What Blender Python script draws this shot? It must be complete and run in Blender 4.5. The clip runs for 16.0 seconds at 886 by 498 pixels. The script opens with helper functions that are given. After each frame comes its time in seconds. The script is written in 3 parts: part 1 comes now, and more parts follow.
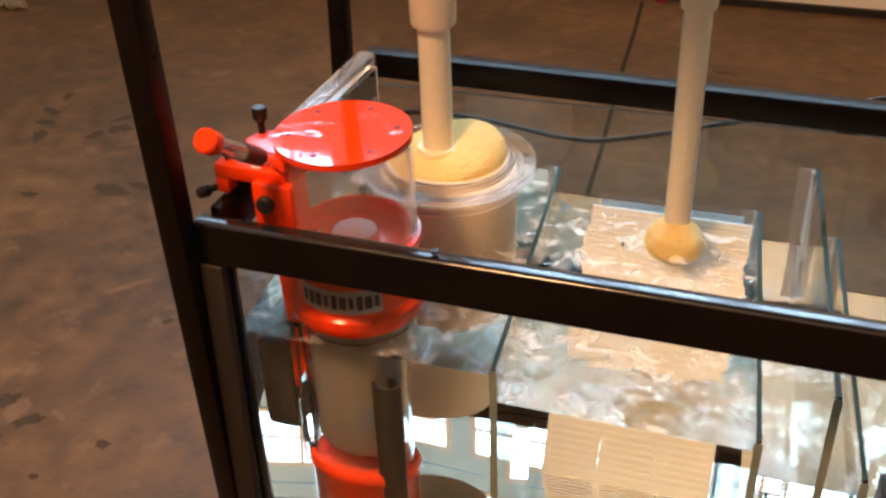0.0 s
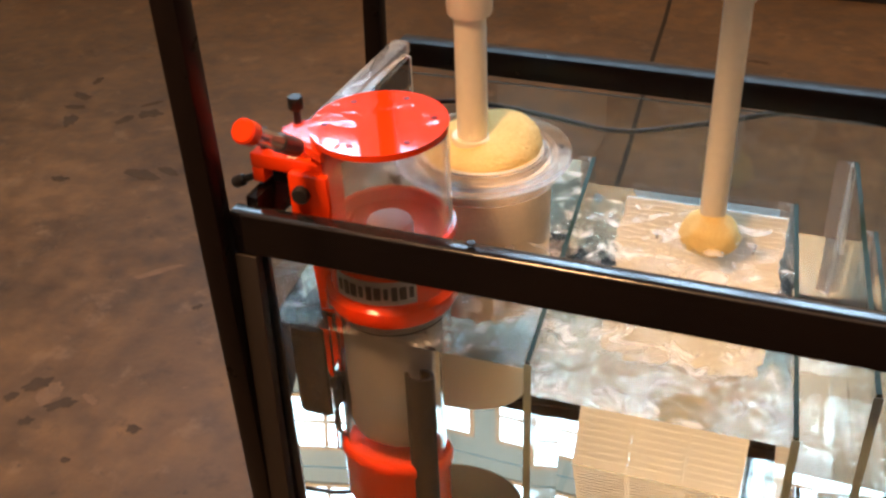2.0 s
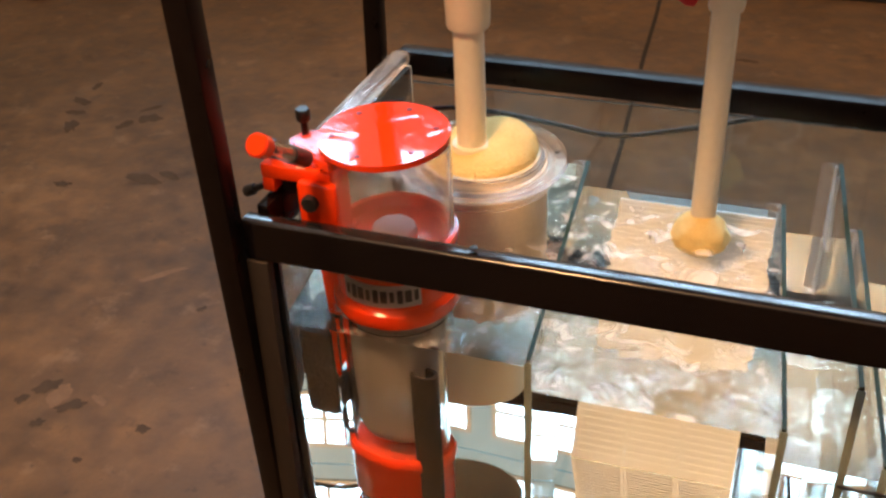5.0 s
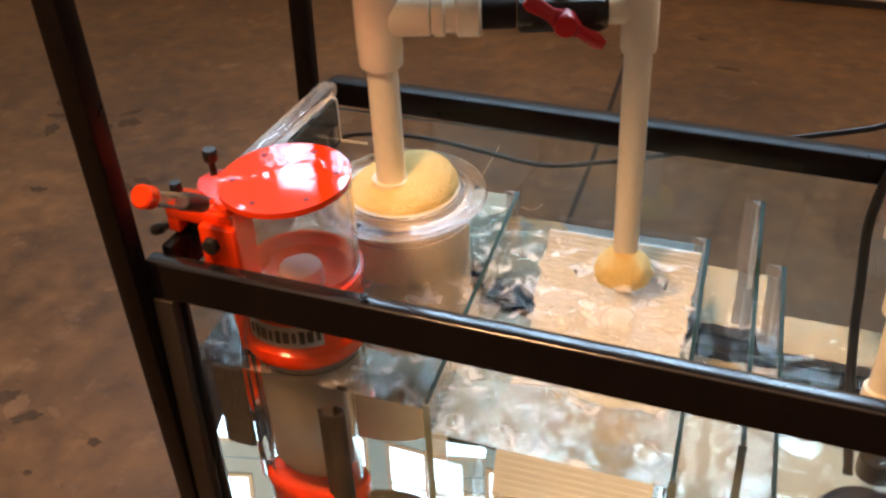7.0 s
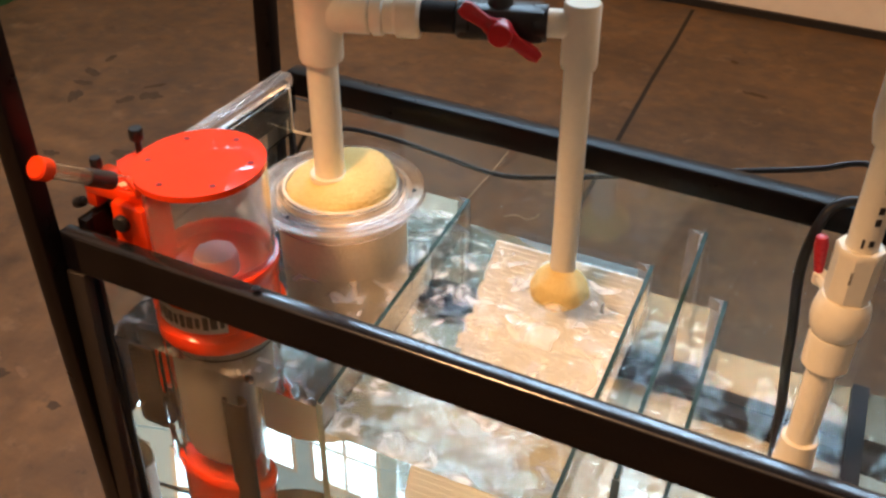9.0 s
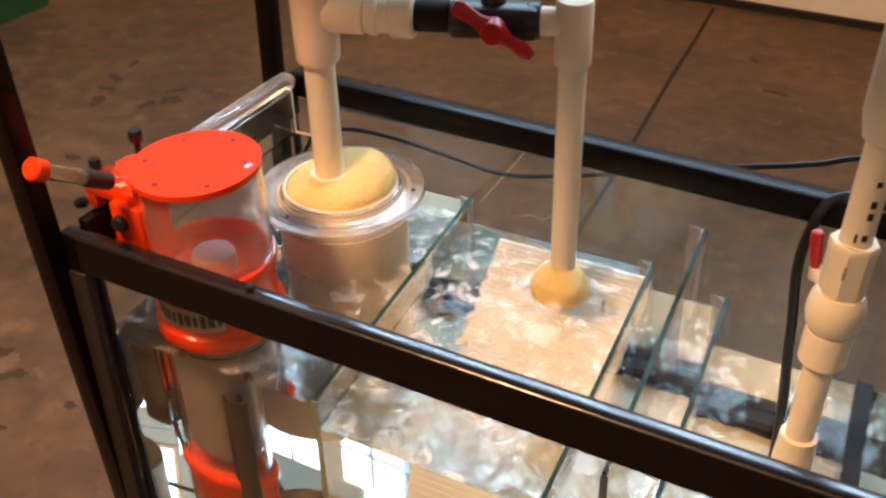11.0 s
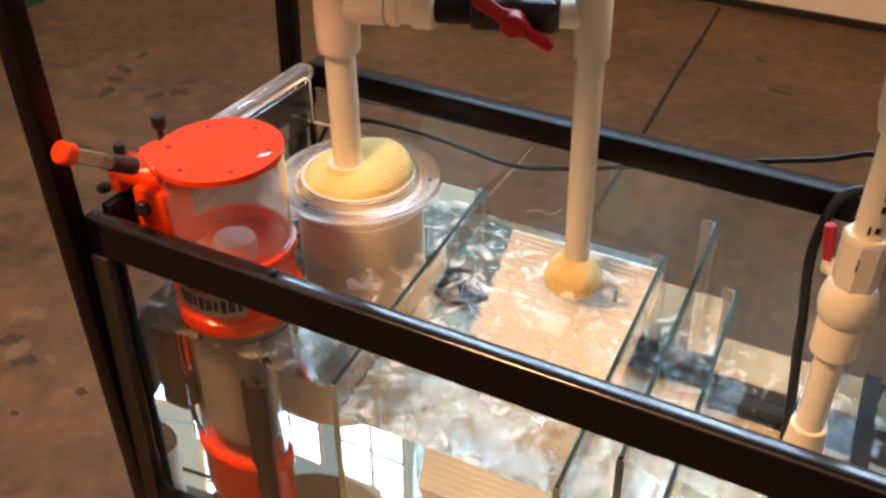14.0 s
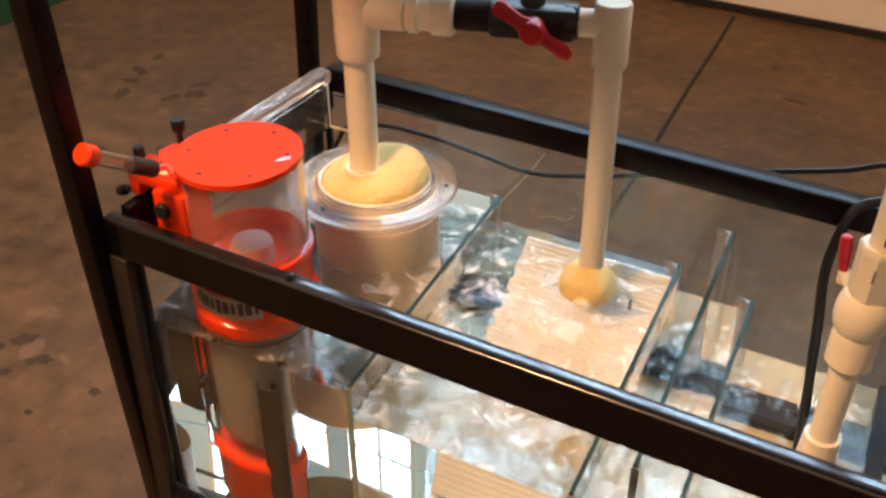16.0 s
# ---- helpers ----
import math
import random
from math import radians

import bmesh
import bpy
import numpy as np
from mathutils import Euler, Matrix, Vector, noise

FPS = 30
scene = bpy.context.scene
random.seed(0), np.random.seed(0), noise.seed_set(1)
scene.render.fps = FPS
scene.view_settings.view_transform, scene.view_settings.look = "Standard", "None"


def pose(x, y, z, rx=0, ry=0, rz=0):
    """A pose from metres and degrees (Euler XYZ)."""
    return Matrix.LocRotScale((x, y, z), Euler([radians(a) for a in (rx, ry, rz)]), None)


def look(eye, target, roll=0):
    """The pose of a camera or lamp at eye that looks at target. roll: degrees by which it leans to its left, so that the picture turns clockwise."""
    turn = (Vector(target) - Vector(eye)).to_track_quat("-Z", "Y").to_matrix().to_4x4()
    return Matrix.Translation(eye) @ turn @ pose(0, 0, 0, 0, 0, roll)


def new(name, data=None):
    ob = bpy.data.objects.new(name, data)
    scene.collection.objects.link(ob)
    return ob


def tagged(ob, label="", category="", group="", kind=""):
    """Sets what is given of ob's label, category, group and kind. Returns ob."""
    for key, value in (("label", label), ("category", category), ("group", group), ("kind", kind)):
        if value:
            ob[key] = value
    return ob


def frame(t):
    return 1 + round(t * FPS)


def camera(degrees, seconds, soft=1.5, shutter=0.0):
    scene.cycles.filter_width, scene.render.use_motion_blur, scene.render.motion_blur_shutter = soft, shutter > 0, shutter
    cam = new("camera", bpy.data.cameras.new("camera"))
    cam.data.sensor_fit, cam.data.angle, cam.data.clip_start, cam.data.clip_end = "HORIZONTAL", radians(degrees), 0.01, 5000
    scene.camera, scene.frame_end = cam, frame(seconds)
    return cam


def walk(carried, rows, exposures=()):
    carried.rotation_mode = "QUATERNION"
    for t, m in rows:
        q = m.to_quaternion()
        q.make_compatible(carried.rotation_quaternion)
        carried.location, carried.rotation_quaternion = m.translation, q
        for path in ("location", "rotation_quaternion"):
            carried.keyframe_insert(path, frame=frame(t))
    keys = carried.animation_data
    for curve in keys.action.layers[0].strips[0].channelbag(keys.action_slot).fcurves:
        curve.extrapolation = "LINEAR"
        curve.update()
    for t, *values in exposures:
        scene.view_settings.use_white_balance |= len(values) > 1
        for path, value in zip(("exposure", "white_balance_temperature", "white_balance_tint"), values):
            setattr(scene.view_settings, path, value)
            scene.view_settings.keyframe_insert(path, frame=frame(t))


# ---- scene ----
cam = camera(46.0, 16.0, soft=2.6)
PATH = [
    (0, (0.503, -0.678, 1.09), (-0.105, 0.886, 0.002), -2.3),
    (0.5, (0.501, -0.681, 1.095), (-0.106, 0.879, 0.0), -2.2),
    (1, (0.499, -0.684, 1.098), (-0.115, 0.875, 0.006), -2.4),
    (1.5, (0.494, -0.683, 1.092), (-0.133, 0.866, -0.007), -2.3),
    (2, (0.49, -0.676, 1.093), (-0.154, 0.858, -0.017), -2.6),
    (2.5, (0.489, -0.674, 1.096), (-0.15, 0.857, -0.021), -2.6),
    (3, (0.488, -0.678, 1.102), (-0.148, 0.85, -0.02), -2.8),
    (5.5, (0.499, -0.712, 1.14), (-0.13, 0.824, 0.025), -3.0),
    (6, (0.531, -0.705, 1.161), (-0.096, 0.833, 0.048), -3.1),
    (6.5, (0.582, -0.682, 1.175), (-0.023, 0.863, 0.058), -3.1),
    (7, (0.597, -0.641, 1.172), (-0.07, 0.859, 0.03), -3.3),
    (7.5, (0.596, -0.592, 1.169), (-0.089, 0.879, -0.001), -2.2),
    (8, (0.639, -0.569, 1.164), (-0.065, 0.9, 0.004), -0.5),
    (10.5, (0.764, -0.564, 1.172), (-0.083, 0.856, 0.048), -1.9),
    (11, (0.764, -0.554, 1.165), (-0.072, 0.864, 0.029), -1.8),
    (11.5, (0.761, -0.556, 1.158), (-0.072, 0.861, 0.019), -1.8),
    (12, (0.759, -0.556, 1.154), (-0.069, 0.857, 0.007), -1.4),
    (12.5, (0.759, -0.563, 1.157), (-0.064, 0.853, 0.01), -1.3),
    (13, (0.751, -0.572, 1.157), (-0.07, 0.851, 0.016), -1.1),
    (13.5, (0.749, -0.575, 1.164), (-0.075, 0.846, 0.023), -0.9),
    (14, (0.755, -0.58, 1.166), (-0.076, 0.839, 0.027), -1.0),
    (14.5, (0.754, -0.592, 1.174), (-0.079, 0.827, 0.037), -1.1),
    (15, (0.75, -0.597, 1.175), (-0.091, 0.822, 0.044), -1.0),
    (15.5, (0.745, -0.592, 1.169), (-0.102, 0.826, 0.041), -0.9),
    (16, (0.75, -0.586, 1.17), (-0.098, 0.828, 0.038), -0.6),
]
walk(cam, [(t, look(eye, target, roll)) for t, eye, target, roll in PATH],
     [(0, -0.14), (5.5, -0.15), (7.2, -0.23), (8.2, -0.18), (10.5, -0.08), (16, -0.08)])

# ---- light ----
world = bpy.data.worlds.new("garage_air")
scene.world = world
world.use_nodes = True
sky = world.node_tree.nodes.new("ShaderNodeTexSky")
sky.sky_type, sky.sun_disc = "NISHITA", False
sky.sun_elevation, sky.sun_rotation = radians(35), radians(200)
world.node_tree.links.new(sky.outputs[0], world.node_tree.nodes["Background"].inputs[0])
world.node_tree.nodes["Background"].inputs[1].default_value = 0.15


def lamp(name, kind, energy, colour, m, **more):
    data = bpy.data.lights.new(name, kind)
    data.energy, data.color = energy, colour
    if "size" in more:
        data.shape, data.size, data.size_y = "RECTANGLE", more["size"][0], more["size"][1]
    if "radius" in more:
        data.shadow_soft_size = more["radius"]
    ob = new(name, data)
    ob.matrix_world = m
    return ob


# warm ceiling bulb behind the camera, daylight in the door's panes
lamp("unseen_warm_lamp", "POINT", 178, (1.0, 0.54, 0.25), pose(-0.08, -0.58, 2.08), radius=0.17)
# warm fill without a known source, added to brighten the door and far floor
lamp("unseen_warm_lamp", "POINT", 62, (1.0, 0.54, 0.25), pose(1.3, 0.9, 3.05), radius=0.4)
DAYLIGHT = 95.0  # watts for each square metre of window


# ---- materials ----
def material(name, base, rough=0.5, metal=0.0, vary=0.15, scale=8.0, bump=0.0, bump_scale=60.0, tint=None, **extra):
    m = bpy.data.materials.new(name)
    m.use_nodes = True
    nt = m.node_tree
    b = nt.nodes["Principled BSDF"]
    b.inputs["Roughness"].default_value = rough
    b.inputs["Metallic"].default_value = metal
    for k, v in extra.items():
        b.inputs[k.replace("_", " ")].default_value = v
    co = nt.nodes.new("ShaderNodeTexCoord")
    n1 = nt.nodes.new("ShaderNodeTexNoise")
    n1.inputs["Scale"].default_value, n1.inputs["Detail"].default_value = scale, 6
    n2 = nt.nodes.new("ShaderNodeTexNoise")
    n2.inputs["Scale"].default_value, n2.inputs["Detail"].default_value = scale * 9, 4
    for n in (n1, n2):
        nt.links.new(co.outputs["Object"], n.inputs["Vector"])
    mix = nt.nodes.new("ShaderNodeMath")
    mix.operation = "ADD"
    nt.links.new(n1.outputs[0], mix.inputs[0])
    nt.links.new(n2.outputs[0], mix.inputs[1])
    ramp = nt.nodes.new("ShaderNodeValToRGB")
    tone = tint or base
    ramp.color_ramp.elements[0].position, ramp.color_ramp.elements[1].position = 0.3, 0.75
    half = nt.nodes.new("ShaderNodeMath")
    half.operation, half.inputs[1].default_value = "MULTIPLY", 0.5
    nt.links.new(mix.outputs[0], half.inputs[0])
    nt.links.new(half.outputs[0], ramp.inputs[0])
    ramp.color_ramp.elements[0].color = (*[c * (1 - vary) for c in tone], 1)
    ramp.color_ramp.elements[1].color = (*[min(1, c * (1 + vary)) for c in base], 1)
    nt.links.new(ramp.outputs[0], b.inputs["Base Color"])
    rr = nt.nodes.new("ShaderNodeMapRange")
    rr.inputs["To Min"].default_value, rr.inputs["To Max"].default_value = max(0.02, rough * 0.75), min(1, rough * 1.25)
    nt.links.new(n2.outputs[0], rr.inputs[0])
    nt.links.new(rr.outputs[0], b.inputs["Roughness"])
    if bump:
        n3 = nt.nodes.new("ShaderNodeTexNoise")
        n3.inputs["Scale"].default_value, n3.inputs["Detail"].default_value = bump_scale, 5
        nt.links.new(co.outputs["Object"], n3.inputs["Vector"])
        bp = nt.nodes.new("ShaderNodeBump")
        bp.inputs["Strength"].default_value, bp.inputs["Distance"].default_value = bump, 0.004
        nt.links.new(n3.outputs[0], bp.inputs["Height"])
        nt.links.new(bp.outputs[0], b.inputs["Normal"])
    return m


def clear(name, colour, ior, rough=0.0, bump=0.0, bump_scale=30.0):
    m = bpy.data.materials.new(name)
    m.use_nodes = True
    nt = m.node_tree
    b = nt.nodes["Principled BSDF"]
    b.inputs["Base Color"].default_value = (*colour, 1)
    b.inputs["Transmission Weight"].default_value = 1.0
    b.inputs["Roughness"].default_value, b.inputs["IOR"].default_value = rough, ior
    if bump:
        co = nt.nodes.new("ShaderNodeTexCoord")
        n3 = nt.nodes.new("ShaderNodeTexNoise")
        n3.inputs["Scale"].default_value, n3.inputs["Detail"].default_value = bump_scale, 3
        n3.inputs["Distortion"].default_value = 0.6
        nt.links.new(co.outputs["Object"], n3.inputs["Vector"])
        bp = nt.nodes.new("ShaderNodeBump")
        bp.inputs["Strength"].default_value, bp.inputs["Distance"].default_value = bump, 0.01
        nt.links.new(n3.outputs[0], bp.inputs["Height"])
        nt.links.new(bp.outputs[0], b.inputs["Normal"])
    return m


CONCRETE = material("concrete", (0.12, 0.066, 0.026), 0.55, vary=0.7, scale=2.2, bump=0.3, bump_scale=25, tint=(0.062, 0.035, 0.015))


def stains(m):
    """Dark oily blotches and pale scuffs over the slab."""
    nt = m.node_tree
    b = nt.nodes["Principled BSDF"]
    co = nt.nodes.new("ShaderNodeTexCoord")
    old = b.inputs["Base Color"].links[0].from_socket
    for scale, lo, hi, colour, amount in ((5.0, 0.52, 0.7, (0.045, 0.026, 0.011, 1), 0.6), (9.5, 0.60, 0.72, (0.03, 0.018, 0.009, 1), 0.7), (13.0, 0.58, 0.7, (0.24, 0.15, 0.08, 1), 0.4), (31.0, 0.64, 0.73, (0.03, 0.019, 0.01, 1), 0.7)):
        n = nt.nodes.new("ShaderNodeTexNoise")
        n.inputs["Scale"].default_value, n.inputs["Detail"].default_value, n.inputs["Roughness"].default_value = scale, 5, 0.62
        nt.links.new(co.outputs["Object"], n.inputs["Vector"])
        r = nt.nodes.new("ShaderNodeMapRange")
        r.inputs["From Min"].default_value, r.inputs["From Max"].default_value, r.inputs["To Max"].default_value = lo, hi, amount
        nt.links.new(n.outputs[0], r.inputs[0])
        mx = nt.nodes.new("ShaderNodeMix")
        mx.data_type = "RGBA"
        mx.inputs[7].default_value = colour
        nt.links.new(r.outputs[0], mx.inputs[0])
        nt.links.new(old, mx.inputs[6])
        old = mx.outputs[2]
    nt.links.new(old, b.inputs["Base Color"])


stains(CONCRETE)
WALL = material("wall_paint", (0.55, 0.5, 0.44), 0.8, vary=0.06, scale=2, bump=0.1)
DOOR = material("door_enamel", (0.84, 0.81, 0.76), 0.45, vary=0.05, scale=3, bump=0.05)
STEEL = material("black_painted_steel", (0.005, 0.004, 0.005), 0.14, vary=0.3, scale=1, bump=0.02, bump_scale=30, IOR=1.38)
# glossier, lighter copy of the steel that strengthens the rail top's highlight
GLOSSY_TOP = material("glossy_top_steel", (0.012, 0.011, 0.013), 0.17, vary=0.5, scale=9, bump=0.03, bump_scale=14, IOR=1.75)
POST = material("matt_black_steel", (0.0075, 0.0052, 0.005), 0.3, vary=0.3, scale=6, bump=0.03, bump_scale=60, IOR=1.25)
LEG = material("dull_brown_black_steel", (0.022, 0.017, 0.014), 0.5, vary=0.25, scale=9, bump=0.04, bump_scale=60)
GLASS = clear("tank_glass", (0.93, 0.97, 0.95), 1.48)
ACRYLIC = clear("clear_acrylic", (0.95, 0.94, 0.92), 1.4, 0.03)
CUP = material("scratched_clear_plastic", (0.9, 0.86, 0.84), 0.06, vary=0.03, scale=30, bump=0.1, bump_scale=50, Transmission_Weight=0.945, IOR=1.3)
HAZY = material("hazy_clear_plastic", (0.9, 0.87, 0.84), 0.12, vary=0.03, scale=30, Transmission_Weight=0.9, IOR=1.3)
RUBBER = material("matt_black_plastic", (0.012, 0.012, 0.013), 0.7, vary=0.3, scale=20, Specular_IOR_Level=0.2)
PINK = material("pink_haze", (0.8, 0.58, 0.54), 0.4, vary=0.1, scale=40, Transmission_Weight=0.45, IOR=1.12)
BUBBLES = material("milky_bubbles", (0.42, 0.38, 0.365), 0.4, Transmission_Weight=0.35, IOR=1.1, vary=0.08, scale=30, bump=0.1, bump_scale=300)
EDGE = material("glass_edge", (0.014, 0.045, 0.04), 0.45, vary=0.5, scale=60, Specular_IOR_Level=0.15)
WATER = clear("water", (0.975, 0.99, 0.975), 1.333)
CALM = clear("calm_water_surface", (0.975, 0.99, 0.975), 1.333, 0.0, 0.035, 40)
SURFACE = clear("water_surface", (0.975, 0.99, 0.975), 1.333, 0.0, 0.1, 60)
LIDRED = material("wet_red_acrylic", (0.86, 0.05, 0.005), 0.045, vary=0.06, scale=20, IOR=1.47)


def wet_film(m):
    """Thin crinkled film of water over part of a smooth sheet."""
    nt = m.node_tree
    co = nt.nodes.new("ShaderNodeTexCoord")
    spots, fine, mask = (nt.nodes.new("ShaderNodeTexNoise") for _ in range(3))
    for n, sc, det in ((spots, 26, 2), (fine, 120, 3), (mask, 17, 2)):
        n.inputs["Scale"].default_value, n.inputs["Detail"].default_value = sc, det
        nt.links.new(co.outputs["Object"], n.inputs["Vector"])
    edge = nt.nodes.new("ShaderNodeMapRange")
    edge.inputs["From Min"].default_value, edge.inputs["From Max"].default_value = 0.5, 0.56
    nt.links.new(mask.outputs[0], edge.inputs[0])
    mul, add = nt.nodes.new("ShaderNodeMath"), nt.nodes.new("ShaderNodeMath")
    mul.operation, add.operation = "MULTIPLY", "MULTIPLY_ADD"
    nt.links.new(edge.outputs[0], mul.inputs[0])
    nt.links.new(fine.outputs[0], mul.inputs[1])
    nt.links.new(spots.outputs[0], add.inputs[0])
    add.inputs[1].default_value = 0.35
    nt.links.new(mul.outputs[0], add.inputs[2])
    bp = nt.nodes.new("ShaderNodeBump")
    bp.inputs["Strength"].default_value, bp.inputs["Distance"].default_value = 0.2, 0.0012
    nt.links.new(add.outputs[0], bp.inputs["Height"])
    nt.links.new(bp.outputs[0], nt.nodes["Principled BSDF"].inputs["Normal"])


wet_film(LIDRED)
GLINT_FROTH = clear("bubbly_glint_surface", (0.9, 0.87, 0.86), 1.333, 0.0, 0.09, 60)


def bubble_glint_patches(m, amount):
    """Milky patches painted in for glints on the ripples, with some bubble haze."""
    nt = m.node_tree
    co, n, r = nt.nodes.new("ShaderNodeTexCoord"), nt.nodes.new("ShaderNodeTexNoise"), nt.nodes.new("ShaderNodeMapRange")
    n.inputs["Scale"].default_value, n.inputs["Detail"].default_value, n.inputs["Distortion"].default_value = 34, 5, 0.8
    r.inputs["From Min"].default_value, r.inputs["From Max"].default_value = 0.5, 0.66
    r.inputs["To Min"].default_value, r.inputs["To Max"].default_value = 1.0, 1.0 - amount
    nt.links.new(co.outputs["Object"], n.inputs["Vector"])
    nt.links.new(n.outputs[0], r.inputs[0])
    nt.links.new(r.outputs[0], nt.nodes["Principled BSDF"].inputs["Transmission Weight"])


# mostly glints put into the colour; the first chamber holds fine bubbles too
bubble_glint_patches(SURFACE, 0.5)
bubble_glint_patches(GLINT_FROTH, 0.4)
RED = material("red_acrylic", (0.86, 0.05, 0.005), 0.13, vary=0.06, scale=20, bump=0.05, bump_scale=40)
HOLE = material("recess_red", (0.2, 0.008, 0.004), 0.5, vary=0.2, scale=60)
HANDLE = material("red_plastic", (0.5, 0.012, 0.02), 0.3, vary=0.12, scale=30)
PVC = material("white_pvc", (0.89, 0.83, 0.67), 0.34, vary=0.05, scale=12, bump=0.03)
BLACK = material("black_plastic", (0.014, 0.014, 0.016), 0.35, vary=0.3, scale=30, bump=0.05)
GREY = material("grey_pipe", (0.016, 0.013, 0.012), 0.75, Specular_IOR_Level=0.25, vary=0.2, scale=20)
FOAM = material("yellow_foam", (0.97, 0.78, 0.36), 0.9, vary=0.08, scale=40, bump=0.7, bump_scale=650, tint=(0.95, 0.7, 0.27))
FELT = material("wet_felt", (0.76, 0.65, 0.47), 0.5, vary=0.1, scale=18, bump=0.15, bump_scale=220)
MEDIA = material("media_plastic", (0.7, 0.74, 0.74), 0.5, vary=0.05, scale=10)
CREAM = material("cream_board", (0.29, 0.25, 0.18), 0.6, vary=0.08, scale=6)
PLATE = material("label_metal", (0.42, 0.38, 0.36), 0.35, 0.2, vary=0.15, scale=40)
PORE = material("porous_black_sponge", (0.022, 0.02, 0.02), 0.8, vary=0.7, scale=60, bump=1.0, bump_scale=260)
INK = material("black_ink", (0.02, 0.018, 0.02), 0.5, vary=0.1)


# ---- mesh helpers ----
def mesh_of(bm, mats, smooth=False):
    me = bpy.data.meshes.new("mesh")
    bmesh.ops.recalc_face_normals(bm, faces=bm.faces) if not smooth == "keep" else None
    bm.to_mesh(me)
    bm.free()
    for m in mats if isinstance(mats, (list, tuple)) else [mats]:
        me.materials.append(m)
    if smooth:
        me.polygons.foreach_set("use_smooth", [True] * len(me.polygons))
        if smooth != "keep":
            me.set_sharp_from_angle(angle=radians(40))
    return me


def part(name, bm, mats, parent=None, label="", smooth=True):
    ob = new(name, mesh_of(bm, mats, smooth))
    ob.parent = parent
    return tagged(ob, label)


def thing(name, label, category, group="", kind="", at=(0, 0, 0)):
    ob = new(name)
    ob.location = at
    ob.empty_display_size = 0.05
    return tagged(ob, label, category, group, kind)


def box(lo, hi, bevel=0.0, bm=None):
    bm = bm or bmesh.new()
    vs = bmesh.ops.create_cube(bm, size=1)["verts"]
    for v in vs:
        v.co = Vector([lo[i] + (v.co[i] + 0.5) * (hi[i] - lo[i]) for i in range(3)])
    if bevel:
        es = list({e for v in vs for e in v.link_edges})
        bmesh.ops.bevel(bm, geom=es, offset=bevel, segments=2, affect="EDGES", profile=0.5)
    return bm


def lathe(profile, seg=48, m=None, bm=None, close=False):
    """Turns (radius, height) rows round the z axis."""
    bm = bm or bmesh.new()
    m = m or Matrix()
    rings = []
    for r, z in profile:
        if r < 1e-6:
            rings.append([bm.verts.new(m @ Vector((0, 0, z)))])
        else:
            rings.append([bm.verts.new(m @ Vector((r * math.cos(2 * math.pi * k / seg), r * math.sin(2 * math.pi * k / seg), z))) for k in range(seg)])
    pairs = list(zip(rings, rings[1:])) + ([(rings[-1], rings[0])] if close else [])
    for a, b in pairs:
        for k in range(seg):
            l = (k + 1) % seg
            q = [a[k % len(a)], a[l % len(a)], b[l % len(b)], b[k % len(b)]]
            q = list(dict.fromkeys(q))
            if len(q) > 2:
                bm.faces.new(q)
    return bm


def rod(r, z0, z1, bev=0.001, seg=40, m=None, bm=None):
    return lathe([(0, z0), (r - bev, z0), (r, z0 + bev), (r, z1 - bev), (r - bev, z1), (0, z1)], seg, m, bm)


def tube(r, inner, z0, z1, seg=48, m=None, bm=None):
    e = 0.0006
    return lathe([(inner, z0), (r - e, z0), (r, z0 + e), (r, z1 - e), (r - e, z1), (inner, z1)], seg, m, bm, close=True)


def along(a, b):
    a, b = Vector(a), Vector(b)
    return Matrix.Translation(a) @ (b - a).to_track_quat("Z", "Y").to_matrix().to_4x4(), (b - a).length


def prism(pts, z0, z1, bm=None):
    """Upright slab over a plan of corners."""
    bm = bm or bmesh.new()
    lo = [bm.verts.new((x, y, z0)) for x, y in pts]
    hi = [bm.verts.new((x, y, z1)) for x, y in pts]
    bm.faces.new(lo[::-1])
    bm.faces.new(hi)
    for k in range(len(pts)):
        l = (k + 1) % len(pts)
        bm.faces.new((lo[k], lo[l], hi[l], hi[k]))
    return bm


def cable(name, pts, r, mat, parent=None, label=""):
    cu = bpy.data.curves.new(name, "CURVE")
    cu.dimensions, cu.bevel_depth, cu.bevel_resolution, cu.resolution_u = "3D", r, 3, 8
    sp = cu.splines.new("BEZIER")
    sp.bezier_points.add(len(pts) - 1)
    for p, co in zip(sp.bezier_points, pts):
        p.co, p.handle_left_type, p.handle_right_type = co, "AUTO", "AUTO"
    cu.materials.append(mat)
    ob = new(name, cu)
    ob.parent = parent
    return tagged(ob, label)


# ---- the garage ----
DOOR_Y = 2.34
tagged(part("floor", box((-5, -5, -0.15), (4.5, 4.2, 0)), CONCRETE, smooth=False), "brown stained concrete garage floor", "floor", kind="structure")
tagged(part("ceiling", box((-5, -5, 3.5), (4.5, DOOR_Y + 0.2, 3.65)), WALL, smooth=False), "plain pale garage ceiling", "ceiling", kind="structure")
tagged(part("wall_west", box((-5.15, -5, 0), (-5, DOOR_Y + 0.2, 3.5)), WALL, smooth=False), "plain pale garage wall", "wall", kind="structure")
tagged(part("wall_east", box((4.5, -5, 0), (4.65, DOOR_Y + 0.2, 3.5)), WALL, smooth=False), "plain pale garage wall", "wall", kind="structure")
tagged(part("wall_south", box((-5, -5.15, 0), (4.5, -5, 3.5)), WALL, smooth=False), "plain pale garage wall", "wall", kind="structure")
